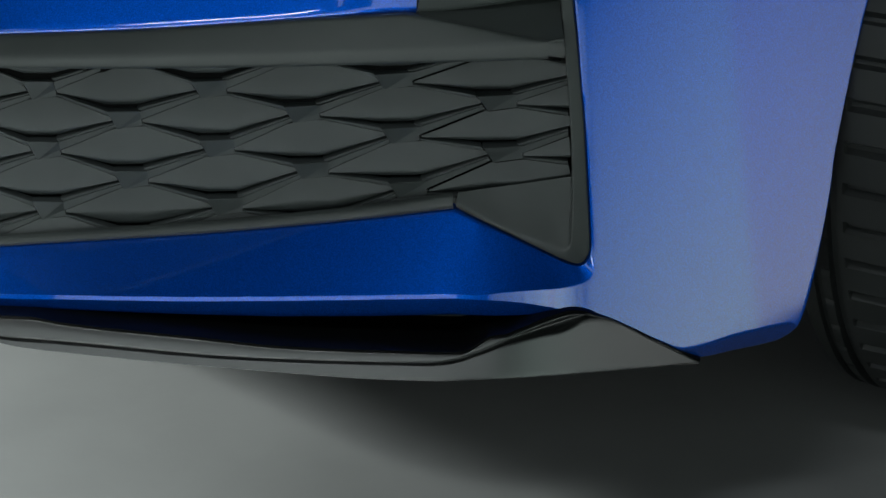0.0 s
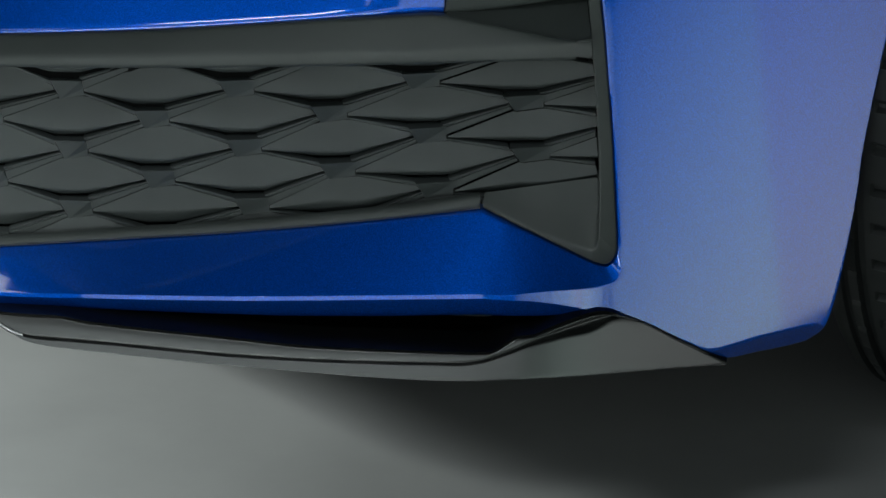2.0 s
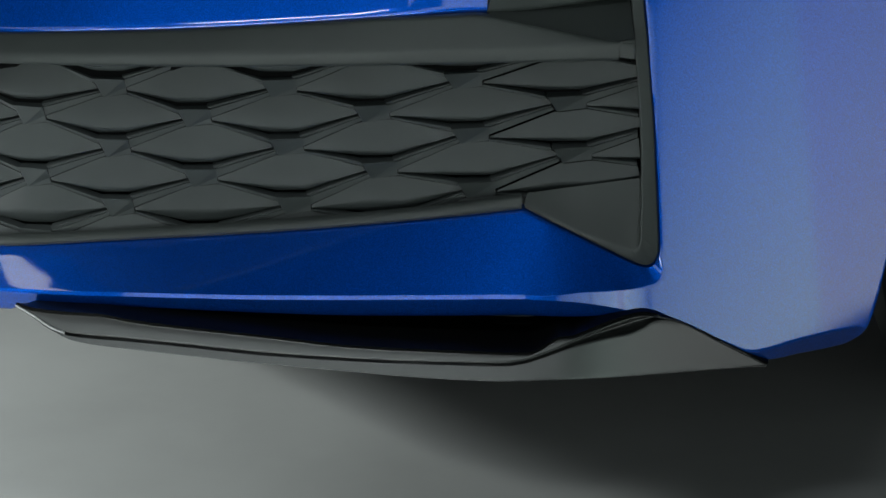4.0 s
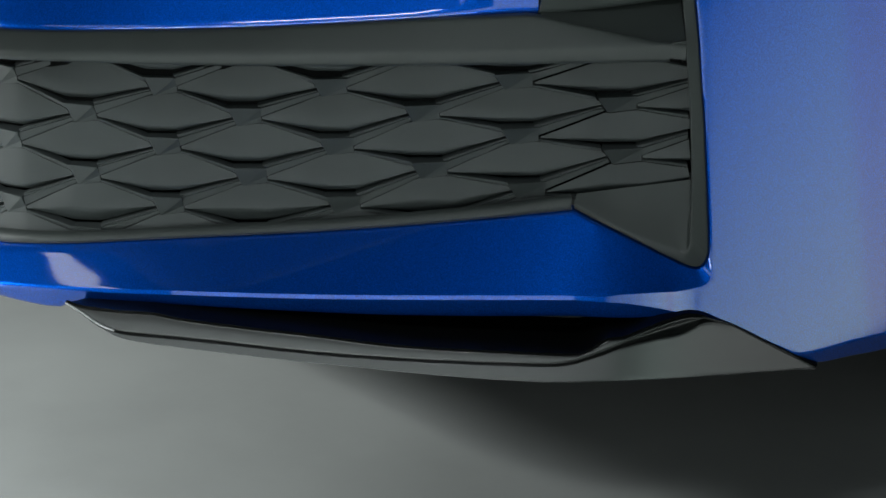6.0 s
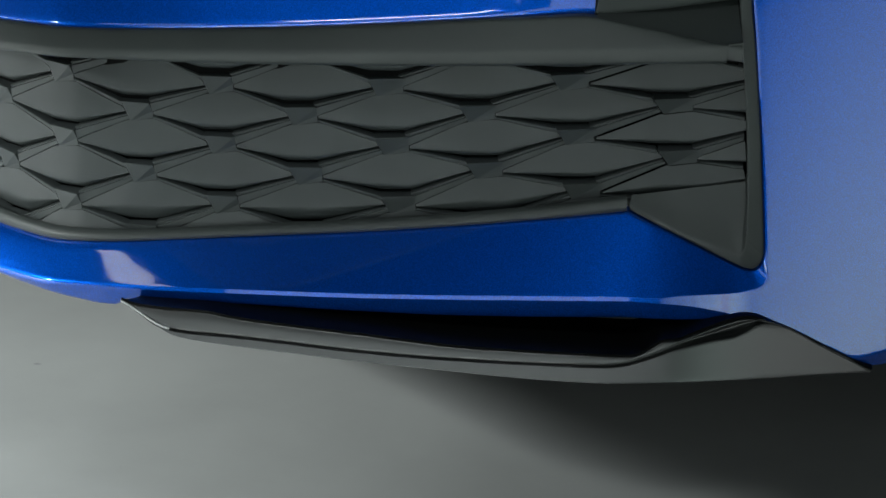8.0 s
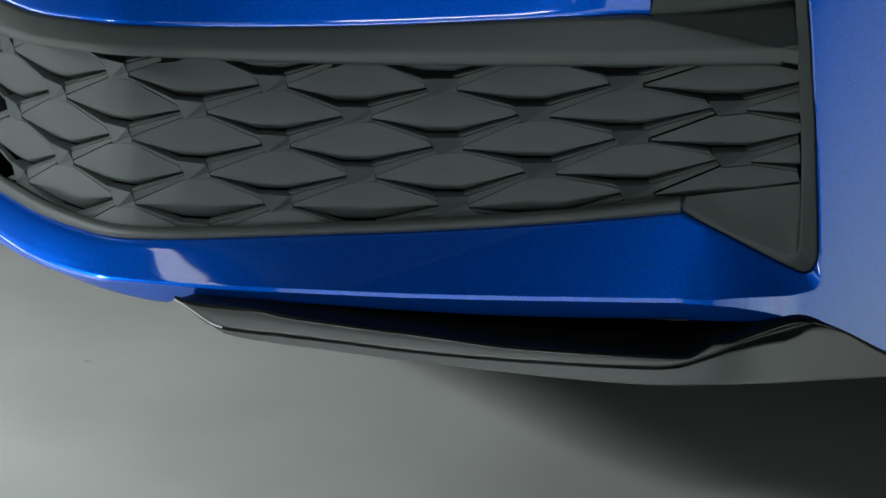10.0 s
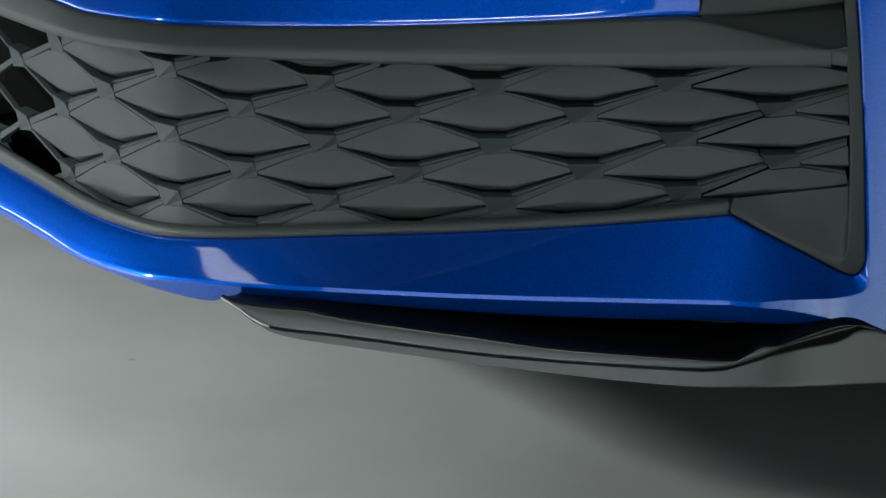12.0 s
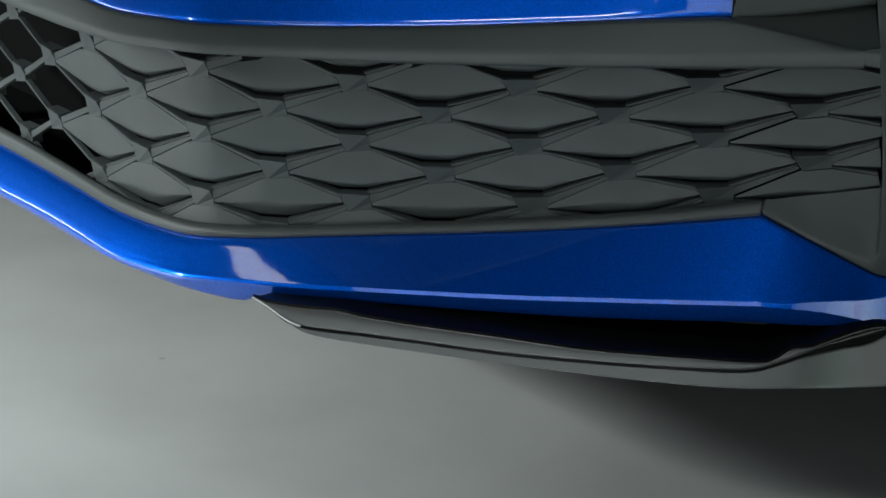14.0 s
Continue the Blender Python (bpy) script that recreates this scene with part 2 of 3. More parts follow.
def front_y(x, z):
    """The front of the chin, running over into the corner."""
    k = ease(0.085, 0.115, x)
    return (2.2606 + recede(x) + (z - 0.2705) * 0.30) * (1 - k) + corner_y(x, z) * k


def shelf_y(x, z):
    """The upper face of the chin beside the vent."""
    return 2.2606 + recede(x) + (z - 0.2705) * shelf_slope(x)


def vent_edge_point(n):
    x, z = VENT_EDGE[n]
    k = 1.0 if n < 7 else 0.5 if n == 7 else 0.0
    return V(x, shelf_y(x, z) * k + (corner_y(x, z) + 0.0004) * (1 - k), z)


STATIONS = []
for n in range(len(VENT_EDGE)):
    (x1, z1), (x2, z2), (x3, z3) = UPPER_CREASE[n], LOWER_CREASE[n], LOWER_EDGE[n]
    STATIONS.append([vent_edge_point(n), V(x1, front_y(x1, z1), z1), V(x2, front_y(x2, z2), z2), V(x3, front_y(x3, z3) + EDGE_BACK[n], z3)])
chin = [chin_station(x) for x in span(-1.25, 0.008, 100)]
lines = [spline([chin[-2][k], chin[-1][k]] + [s[k] for s in STATIONS], 10)[10:] for k in range(4)]
stations = chin + [list(s) for s in zip(*lines)][1:]
cols = []
for n, (a, c1, c2, b) in enumerate(stations):
    mid = []
    w = ease(len(chin), len(chin) + 8, n)
    c1, c2 = c1.copy(), c2.copy()
    c1.y += (front_y(c1.x, c1.z) - c1.y) * w
    c2.y += (front_y(c2.x, c2.z) - c2.y) * w
    belly = 0.25 * (c1 - c2).length * (1 - ease(-0.46, -0.38, c1.x))
    for k in range(1, 16):
        p = c1.lerp(c2, k / 16) - V(0, belly * math.sin(math.pi * k / 16), 0)
        p.y += (front_y(p.x, p.z) - p.y) * w
        mid.append(p)
    inward = V(0, 0.014, 0.0) if n < len(chin) + 75 else V(-0.004, 0.014, 0)
    crown = 0.0008 * (1 - ease(-0.46, -0.20, c1.x))
    arched = 0.0018 * (1 - ease(-0.60, -0.46, c1.x))
    arch = [a.lerp(c1, q) + V(0, -0.6, 0.8) * (crown * h + arched * 4 * q * (1 - q)) for q, h in ((0.1, 0.46), (0.2, 0.86), (0.26, 1.0), (0.34, 0.97), (0.45, 0.82), (0.6, 0.6), (0.75, 0.37), (0.9, 0.15))]
    upper = rounded([a + inward, a] + arch + [c1, mid[0]], 0.005 + 0.005 * (1 - ease(-0.62, -0.45, c1.x)), 4)
    turn = 0.006 - 0.004 * ease(len(chin), len(chin) + 60, n)
    lower = rounded([mid[-1], c2, b, b + V(0, 0.016, 0.001)], turn, 4)
    rest = (mid[-1] - c2).length
    lower[0] = c2.lerp(mid[-1], min(0.6, max(0.0032, 1.3 * turn) / rest))
    col = upper[:-1] + mid + lower
    soft = 0.8 * (1 - ease(-0.60, -0.47, c1.x))
    if soft > 0:
        # towards the far side the crease turns into one round bend
        first, last = len(upper) - 12, len(upper) + len(mid) + 6
        p, q = col[first], col[last]
        bend = c1.lerp(c2, 0.5) * 2 - (p + q) * 0.5
        for k in range(first, last):
            u = (k - first) / (last - first)
            col[k] = col[k].lerp(p * (1 - u) ** 2 + bend * 2 * u * (1 - u) + q * u * u, soft)
    cols.append(col)
part("bumper", sheet(cols, 0.003), BLUE, car, sharp=55)

# upper panel above the grille
cols = []
for x in span(-1.25, -0.022, 80):
    back = 0.6 * max(0.0, x + 0.16) ** 2
    e = shift(upper_edge(x), 0, -0.266 * back)
    lean = 0.085 - 0.055 * ease(-0.14, -0.03, x)
    cols.append(rounded([shift(e, 0.03, 0.004), shift(e, back, 0), shift(e, lean + back, 0.10), shift(e, lean * 1.8 + back, 0.16)], 0.011, 8))
part("upper_panel", sheet(cols, 0.003), BLUE, car)

# bonnet and wing top, unseen above the picture, added to block light
cols = []
for x in span(-1.25, 0.55, 50):
    y = 2.56 + (plan(x) if x < 0 else 0.9 * x)
    cols.append([V(x, y, 0.655), V(x, y + 0.22, 0.76), V(x, y + 0.6, 0.84), V(x, y + 1.1, 0.88), V(x, y + 1.7, 0.90)])
part("unseen_bonnet", sheet(cols, 0.004), BLUE, car)

# ---- grille ----
grille = new("grille")
grille.parent = car
grille["label"] = "black diamond lattice grille with closed cells"
cols = []
for x in span(-1.25, 0.0875, 90):
    e, c, d = upper_edge(min(x, -0.027)), beam_crease(x), beam_bottom(x)
    s = max(0.0, (x + 0.027) / 0.115)
    top = V(x, 2.327 + plan(x), e.z + 0.0035) if s == 0 else V(x, 2.327 - 0.014 * s, 0.4955 - 0.0200 * s)
    cols.append(rounded([shift(top, 0.03, -0.004), top, c, d, shift(d, 0.06, -0.002)], 0.0035, 3))
part("top_beam", sheet(cols, 0.002), MATTE, grille)
cols = []
for x in span(-1.25, 0.0085, 90):
    t, d = sill_top(x), sill_bottom(x)
    cols.append(rounded([shift(t, 0.006, -0.016), shift(t, 0.003, -0.0005), shift(t, -0.005, -0.001), shift(d, -0.003, 0.0005), shift(d, 0.02, -0.003)], 0.003, 3))
part("sill", sheet(cols, 0.002), MATTE, grille)

# vent surround: a band round the opening, a triangular floor and an inner wall
BAND_OUT = [V(0.0105, 2.3190, 0.3262)] + [vent_edge_point(n) for n in (1, 2, 3, 4, 5, 6, 7, 8, 9, 11, 12, 14, 15, 18)]
BAND_IN = [(0.0108, 0.3318), (0.0320, 0.3233), (0.0557, 0.3126), (0.0797, 0.3038), (0.0989, 0.2973), (0.1030, 0.2958), (0.1062, 0.2970), (0.1082, 0.3010), (0.1090, 0.3080),
           (0.1091, 0.3150), (0.1088, 0.3620), (0.1068, 0.4078), (0.1030, 0.4535), (0.0990, 0.4976), (0.0890, 0.6266)]
CORNER = V(0.1092, 2.331, 0.3515)
i_, f_ = [], []
for n, (x, z) in enumerate(BAND_IN):
    k = ease(3.5, 8, n)
    i_.append(V(x, (BAND_OUT[n].y + 0.001) * (1 - k) + (corner_y(x, z) + 0.001) * k, z))
    if n < 5:
        f_.append(V(0.0128, 2.327, 0.3385).lerp(CORNER, n / 5))
    else:
        f_.append(CORNER.lerp(V(x + 0.004, i_[-1].y + 0.055, max(z, CORNER.z)), ease(8.2, 10, n)))
o, i_, f_ = spline(BAND_OUT, 6), spline(i_, 6), spline(f_, 6)
cols = []
for n, (a, b, c) in enumerate(zip(o, i_, f_)):
    t = o[min(n + 1, len(o) - 1)] - o[max(n - 1, 0)]
    t = V(t.x, 0, t.z).normalized()
    a = a + V(-t.z, 0, t.x) * 0.0012 + V(0, 0.0006, 0)
    cols.append(rounded([shift(a, 0.012, 0), a, b, b.lerp(c, 0.5), c], 0.0028, 4))
part("vent_surround", sheet(cols, 0.0012), MATTE, car, "matte black vent surround", sharp=50)

# pocket over the beam: an upper plate, and a floor that runs back under it
LOW = [V(-0.0225, 2.337, 0.4915), V(0.017, 2.347, 0.4929), V(0.0552, 2.357, 0.4957), V(0.0986, 2.372, 0.4987)]
HIGH = [V(-0.0165, 2.341, 0.519), V(0.022, 2.355, 0.545), V(0.06, 2.372, 0.57), V(0.098, 2.395, 0.60)]
cols = [rounded([shift(a, 0.05, 0.004), a, b, shift(b, 0.03, 0.05)], 0.006, 4) for a, b in zip(spline(LOW, 8), spline(HIGH, 8))]
part("vent_plate", sheet(cols, 0.002), MATTE, car)
SEAM = [V(-0.0195, 2.3283, 0.4938), V(0.0075, 2.3240, 0.4886), V(0.0500, 2.3190, 0.4810), V(0.1005, 2.3145, 0.4728)]
cols = [rounded([shift(a, 0.0, -0.012), a, shift(b, 0.045, 0.006), shift(b, 0.05, 0.05)], 0.004, 4) for a, b in zip(spline(SEAM, 8), spline(LOW, 8))]
part("vent_pocket", sheet(cols, 0.002), MATTE, car)
bm = prism([V(0.0895, 2.3165, 0.4755), V(0.1010, 2.3185, 0.4765), V(0.1010, 2.3185, 0.4625), V(0.0895, 2.3165, 0.4615)], V(0, 0.05, 0))
part("beam_end_block", bm, MATTE, grille, sharp=30)

# lattice of nodes, ribs and cell panels
XS = [0.222, 0.132, 0.0457, -0.039, -0.1193, -0.1955, -0.2715, -0.343, -0.414, -0.4815, -0.542, -0.596, -0.648, -0.690, -0.733, -0.775, -0.817, -0.859, -0.90]
row_mid = smooth([(-1.2, 0.358), (-0.69, 0.3585), (-0.648, 0.359), (-0.596, 0.3618), (-0.542, 0.3683), (-0.4815, 0.3740), (-0.414, 0.3758), (-0.343, 0.3765), (-0.2715, 0.3773), (-0.1955, 0.3787),
                  (-0.1193, 0.3837), (-0.039, 0.3897), (0.0457, 0.3957), (0.2, 0.406)])
row_half = smooth([(-1.2, 0.029), (-0.69, 0.0290), (-0.596, 0.0294), (-0.542, 0.0290), (-0.4815, 0.0288), (-0.414, 0.0276), (-0.343, 0.0267), (-0.2715, 0.0266), (-0.1955, 0.0261), (-0.1193, 0.0252), (-0.039, 0.0241), (0.0457, 0.0228), (0.2, 0.021)])
row_slip = smooth([(-1.2, 0.0045), (-0.69, 0.0045), (-0.55, 0.0035), (-0.47, 0.0015), (-0.34, 0.0014), (-0.25, 0.0025), (-0.12, 0.0034), (0.04, 0.0026), (0.2, 0.0026)])


def lattice(i, j):
    x = XS[i] - row_slip(XS[i]) * j
    return V(x, 2.344 + plan(x) + 0.16 * (0.5 + j) * row_half(x), row_mid(XS[i]) + 0.0012 + j * row_half(XS[i]) * 0.955)


def frame_at(x):
    """The lattice's own axes at x: along it, outwards, up."""
    t = V(0.02, plan(x + 0.01) - plan(x - 0.01), 0).normalized()
    return t, V(t.y, -t.x, 0), V(0, 0, 1)


def place(c, axes, u, out, v):
    return c + axes[0] * u + axes[1] * out + axes[2] * v


def at(i, j, u, v, out=0.0):
    """A place beside a node of the lattice, in millimetres: along, up, outwards."""
    a, b = XS[max(i - 1, 0)], XS[min(i + 1, len(XS) - 1)]
    wide = math.hypot(a - b, plan(a) - plan(b)) / (0.157 if 0 < i < len(XS) - 1 else 0.0785)
    rise = row_half(XS[i]) / 0.0261
    return place(lattice(i, j), frame_at(XS[i]), 0.001 * u * wide, 0.001 * out, 0.001 * v * rise)


def solid(rows, capped=True):
    """A closed bar through rows of points, each row one section."""
    bm = bmesh.new()
    rings = [[bm.verts.new(p) for p in r] for r in rows]
    n = len(rings[0])
    for a, b in zip(rings, rings[1:]):
        for k in range(n):
            bm.faces.new((a[k], a[(k + 1) % n], b[(k + 1) % n], b[k]))
    if capped:
        bm.faces.new(rings[0][::-1])
        bm.faces.new(rings[-1])
    return bm


def node_mesh(i, j):
    """A wedge: a three-cornered front facet, and a flush facet that runs into the rising rib."""
    # facet tilt shifts with x to shade it darker right, paler left
    k = ease(-0.45, -0.05, XS[i])
    tl, tr = 0.6 + 6.9 * k, 3.5 - 2.3 * k
    pts = [(-12.6, 0.0, tl), (15.4 + 4.0 * k, -0.2 + 0.6 * k, tr), (-4.2, -16.3, 0.5), (17.4, -7.4, 0.4), (18.2, -12.6, 0.2), (-13.4, -0.3, 0.4), (-5.2, -16.0, -0.3),
           (-12.8, 0.5, tl - 1), (15.3 + 4.0 * k, 0.3 + 0.6 * k, tr - 1), (-13.4, 0.4, -11), (15.3 + 4.0 * k, 1.0 + 0.6 * k, -11), (17.4, -7.4, -11), (18.2, -12.6, -11), (-5.2, -16.0, -11)]
    bm = bmesh.new()
    vs = [bm.verts.new(at(i, j, u, v, out)) for u, v, out in pts]
    for f in ((0, 1, 2), (1, 3, 2), (3, 4, 2), (5, 0, 2, 6), (7, 8, 1, 0), (5, 7, 0), (9, 10, 8, 7), (9, 7, 5), (9, 5, 6, 13), (6, 2, 4, 12, 13), (3, 11, 12, 4), (1, 8, 10, 11, 3)):
        bm.faces.new([vs[n] for n in f])
    return bm


# sections of the ribs at their lower-left and upper-right (or lower-right) ends
RISE_A = [(17.5, -7.5, -9), (17.5, -7.5, -0.3), (17.3, -7.1, 0.5), (15.6, -0.9, 0.5), (15.5, -0.4, -0.2), (15.3, -0.1, -1.2), (15.0, 0.9, -1.2), (14.4, 1.5, -0.4), (14.0, 2.0, -0.8), (13.4, 2.5, -4.0), (13.0, 2.7, -10)]
RISE_B = [(-5.7, -14.7, -9), (-5.7, -14.7, -0.3), (-5.9, -14.3, 0.2), (-7.1, -12.0, 0.3), (-7.2, -11.7, -0.2), (-7.3, -11.5, -0.8), (-7.6, -10.9, -0.8), (-7.8, -10.5, -0.1), (-7.9, -10.2, -0.5), (-8.0, -9.9, -2.0), (-8.1, -9.7, -10)]
FALL_A = [(18.3, -12.8, -9), (18.3, -12.8, -0.3), (18.5, -12.4, 0.2), (18.8, -11.4, 0.3), (19.0, -11.0, -0.5), (19.2, -10.8, -10)]
FALL_B = [(-11.5, -4.5, -9), (-11.5, -4.5, -0.3), (-11.6, -4.1, 0.5), (-13.2, -0.8, 0.6), (-13.4, -0.2, -0.1), (-13.4, 0.2, -10)]
# open ribs are blades: the rising ones flat, the falling ones thin
OPEN_RISE_A = [(17.3, -7.9, -6), (17.3, -7.9, -0.3), (17.0, -7.3, 0.2), (15.8, -2.6, 0.6), (15.6, -2.1, 0.1), (15.4, -1.8, -6)]
OPEN_RISE_B = [(-5.9, -13.8, -6), (-5.9, -13.8, -0.3), (-6.1, -13.3, 0.0), (-7.8, -9.9, 0.0), (-8.0, -9.4, -0.5), (-8.2, -9.0, -6)]
OPEN_FALL_A = [(17.2, -13.0, -5), (17.2, -13.0, -0.5), (17.6, -12.6, 0.0), (18.6, -11.2, 0.0), (19.0, -10.8, -0.5), (19.0, -10.6, -5)]
OPEN_FALL_B = [(-12.2, -3.0, -5), (-12.2, -3.0, -0.3), (-12.4, -2.4, 0.6), (-13.2, -0.8, 0.8), (-13.4, -0.2, 0.3), (-13.4, 0.0, -5)]


def rib_mesh(i, j, way, ends, right_gap=0.0):
    """A rib from node (i, j) to its right-hand neighbour, up (way 1) or down (way -1)."""
    a = [at(i, j, *p) for p in ends[0]]
    b = [at(i - 1, j + way, p[0] - right_gap, p[1], p[2]) for p in ends[1]]
    limit = 0.1065
    rows = []
    for k in range(5):
        rows.append([p.lerp(q, k / 4) for p, q in zip(a, b)])
    if max(p.x for p in b) > limit:
        rows = [[p.lerp(q, min(1.0, (limit - p.x) / (q.x - p.x)) * k / 4) for p, q in zip(a, b)] for k in range(5)]
    return solid(rows)


def along(line, s):
    """A point of a polyline by its fraction of the way in plan."""
    total = line[-1].x - line[0].x
    goal = line[0].x + s * total
    for a, b in zip(line, line[1:]):
        if goal <= b.x + 1e-9 and b.x > a.x:
            return a.lerp(b, max(0.0, min(1.0, (goal - a.x) / (b.x - a.x))))
    return line[-1].copy()


def pillow(line, s, outward, bend):
    """A point of the line with its bends out of the grille smoothed to an even curve."""
    p, chord = along(line, s), line[0].lerp(line[-1], s)
    m = along(line, 0.5) - line[0].lerp(line[-1], 0.5)
    return p + outward * ((m * 4 * s * (1 - s)) - (p - chord)).dot(outward) * bend


def cell_panel(i, j):
    """A plate, flush with the ribs above it, whose lower edge rolls back into a groove."""
    gap = 1.5 if i == 2 else 0.35
    L, R, O, U = (i + 1, j), (i - 1, j), (i, j + 1), (i, j - 1)
    top = [at(*L, 17.5 + gap, -7.5 - gap), at(*O, -5.8, -14.7 - gap), at(*O, -4.3, -16.0 - gap), at(*O, 18.2, -12.9 - gap * 0.5), at(*R, -11.6, -4.9)]
    if j > 1:
        top[2:4] = [at(*O, -4.2, -11.5), at(*O, 18.2, -10.5)]
    lift = 7.5 if j == -2 else 0.0
    low = [at(*L, 18.4 + gap, -9.8), at(*U, -13.0, 8.6 + lift), at(*U, 14.0, 8.0 + lift), at(*R, -9.6, -8.4)]
    end = [at(*L, 18.6 + gap, -10.8, -4.0), at(*U, -13.0, 2.6, -10.5), at(*U, 14.0, 3.4, -10.5), at(*R, -9.2, -9.2, -4.0)]
    ac = frame_at(XS[i])
    n = 20 if i > 2 else 40
    bend = min(1.0, abs(plan(XS[i + 1]) - plan(XS[i - 1])) / 0.01) * 0.6
    cols = []
    for k in range(n + 1):
        s = k / n
        a, b, c = (pillow(line, s, ac[1], bend) for line in (top, low, end))
        if max(a.x, b.x) > 0.112:
            break
        full = math.sin(math.pi * min(1.0, max(0.0, s))) ** 0.7
        col = []
        for r in span(0, 1, 13):
            sag = 0.0010 * full * max(0.0, 1 - (1 - r) * (b - a).length / 0.013) ** 2
            col.append(a.lerp(b, r) - ac[1] * sag)
        b = col[-1]
        for q in span(0, 1, 7)[1:]:
            f = q * math.pi / 2
            down, back = math.sin(f), 1 - math.cos(f)
            step = c - b
            depth = step.dot(ac[1])
            flat = step - ac[1] * depth
            col.append(b + flat * down + ac[1] * depth * (0.45 * down + 0.55 * back))
        cols.append(col)
    return sheet(cols, 0.0012)


for i in range(1, len(XS) - 1):
    x = XS[i]
    closed = x > -0.62
    for j in range(-3, 4):
        if (i + j) % 2 == 1:
            if j < 3 and x < 0.1:
                part("node", node_mesh(i, j), CELL, grille, flat=True)
            if x < 0.08:
                gap = 1.3 if i == 3 else 0.0
                if not (j == -3 and x > 0.0):
                    part("rib", rib_mesh(i, j, 1, (RISE_A, RISE_B) if closed else (OPEN_RISE_A, OPEN_RISE_B), gap), CELL, grille, sharp=25)
                if not (j == -3 and x > -0.05):
                    part("rib", rib_mesh(i, j, -1, (FALL_A, FALL_B) if closed else (OPEN_FALL_A, OPEN_FALL_B), gap), CELL, grille, sharp=25)
        elif closed and x < 0.14:
            part("cell_panel", cell_panel(i, j), CELL, grille, sharp=60)
# near-black sheet added behind the plates so their gaps read as shade
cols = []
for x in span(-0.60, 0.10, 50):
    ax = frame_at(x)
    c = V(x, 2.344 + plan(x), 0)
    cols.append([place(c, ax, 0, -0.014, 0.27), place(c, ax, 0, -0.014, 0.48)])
part("gap_shade_sheet", sheet(cols, 0.002), DARK, grille)

# ---- lip spoiler ----
ledge_z = smooth([(-0.416, 0.2649), (-0.4028, 0.2607), (-0.3685, 0.2581), (-0.345, 0.2574), (-0.321, 0.2537), (-0.274, 0.2486), (-0.2037, 0.2420), (-0.1333, 0.2350), (-0.0394, 0.2308), (0.0149, 0.2288), (0.0398, 0.2394)])
crest_z = smooth([(-0.416, 0.2648), (-0.3977, 0.2560), (-0.3878, 0.2502), (-0.3777, 0.2460), (-0.3682, 0.2440), (-0.321, 0.2412), (-0.274, 0.2374), (-0.2271, 0.2330), (-0.1801, 0.2296), (-0.1332, 0.2272), (-0.0863, 0.2254), (-0.0394, 0.2240),
                  (-0.0065, 0.2232), (0.0075, 0.2243), (0.031, 0.2303), (0.0547, 0.2375), (0.0786, 0.2422), (0.0979, 0.2453), (0.1077, 0.2461), (0.119, 0.2458), (0.1345, 0.2412), (0.1785, 0.2156), (0.2228, 0.1877)])
groove_h = smooth([(-0.416, 0.0001), (-0.385, 0.0016), (-0.36, 0.0022), (-0.3, 0.0026), (0.0, 0.0026), (0.031, 0.0031), (0.0547, 0.0040), (0.0786, 0.0057), (0.100, 0.0085), (0.108, 0.0072), (0.119, 0.0030), (0.1345, 0.0010), (0.18, 0.0005), (0.222, 0.0003)])
foot_z = smooth([(-0.416, 0.2642), (-0.3967, 0.2550), (-0.3867, 0.2484), (-0.3778, 0.2430), (-0.3682, 0.2390), (-0.3445, 0.2352), (-0.3209, 0.2328), (-0.2739, 0.2284), (-0.227, 0.2240), (-0.1801, 0.2201), (-0.1332, 0.2163), (-0.0863, 0.2127),
                 (-0.0394, 0.2099), (-0.0018, 0.2082), (0.031, 0.2074), (0.0547, 0.2060), (0.1028, 0.2011), (0.1769, 0.1925), (0.205, 0.1893), (0.2233, 0.1868)])
EDGE = [V(0.1033, 2.2680, 0.2492), V(0.1344, 2.2875, 0.2371), V(0.1781, 2.2991, 0.2146), V(0.2220, 2.3101, 0.1899)]
edge_y, edge_z = smooth([(p.x, p.y) for p in EDGE]), smooth([(p.x, p.z) for p in EDGE])


def lip_face(x, z):
    """The front face of the lip: straight at first, then swept back to the side."""
    return 2.213 + 0.3 * ((x - 0.045) + math.hypot(x - 0.045, 0.05)) + (0.42 - 0.03 * ease(-0.04, 0.06, x)) * (z - 0.207) + (plan(x) if x < 0 else 0.0)


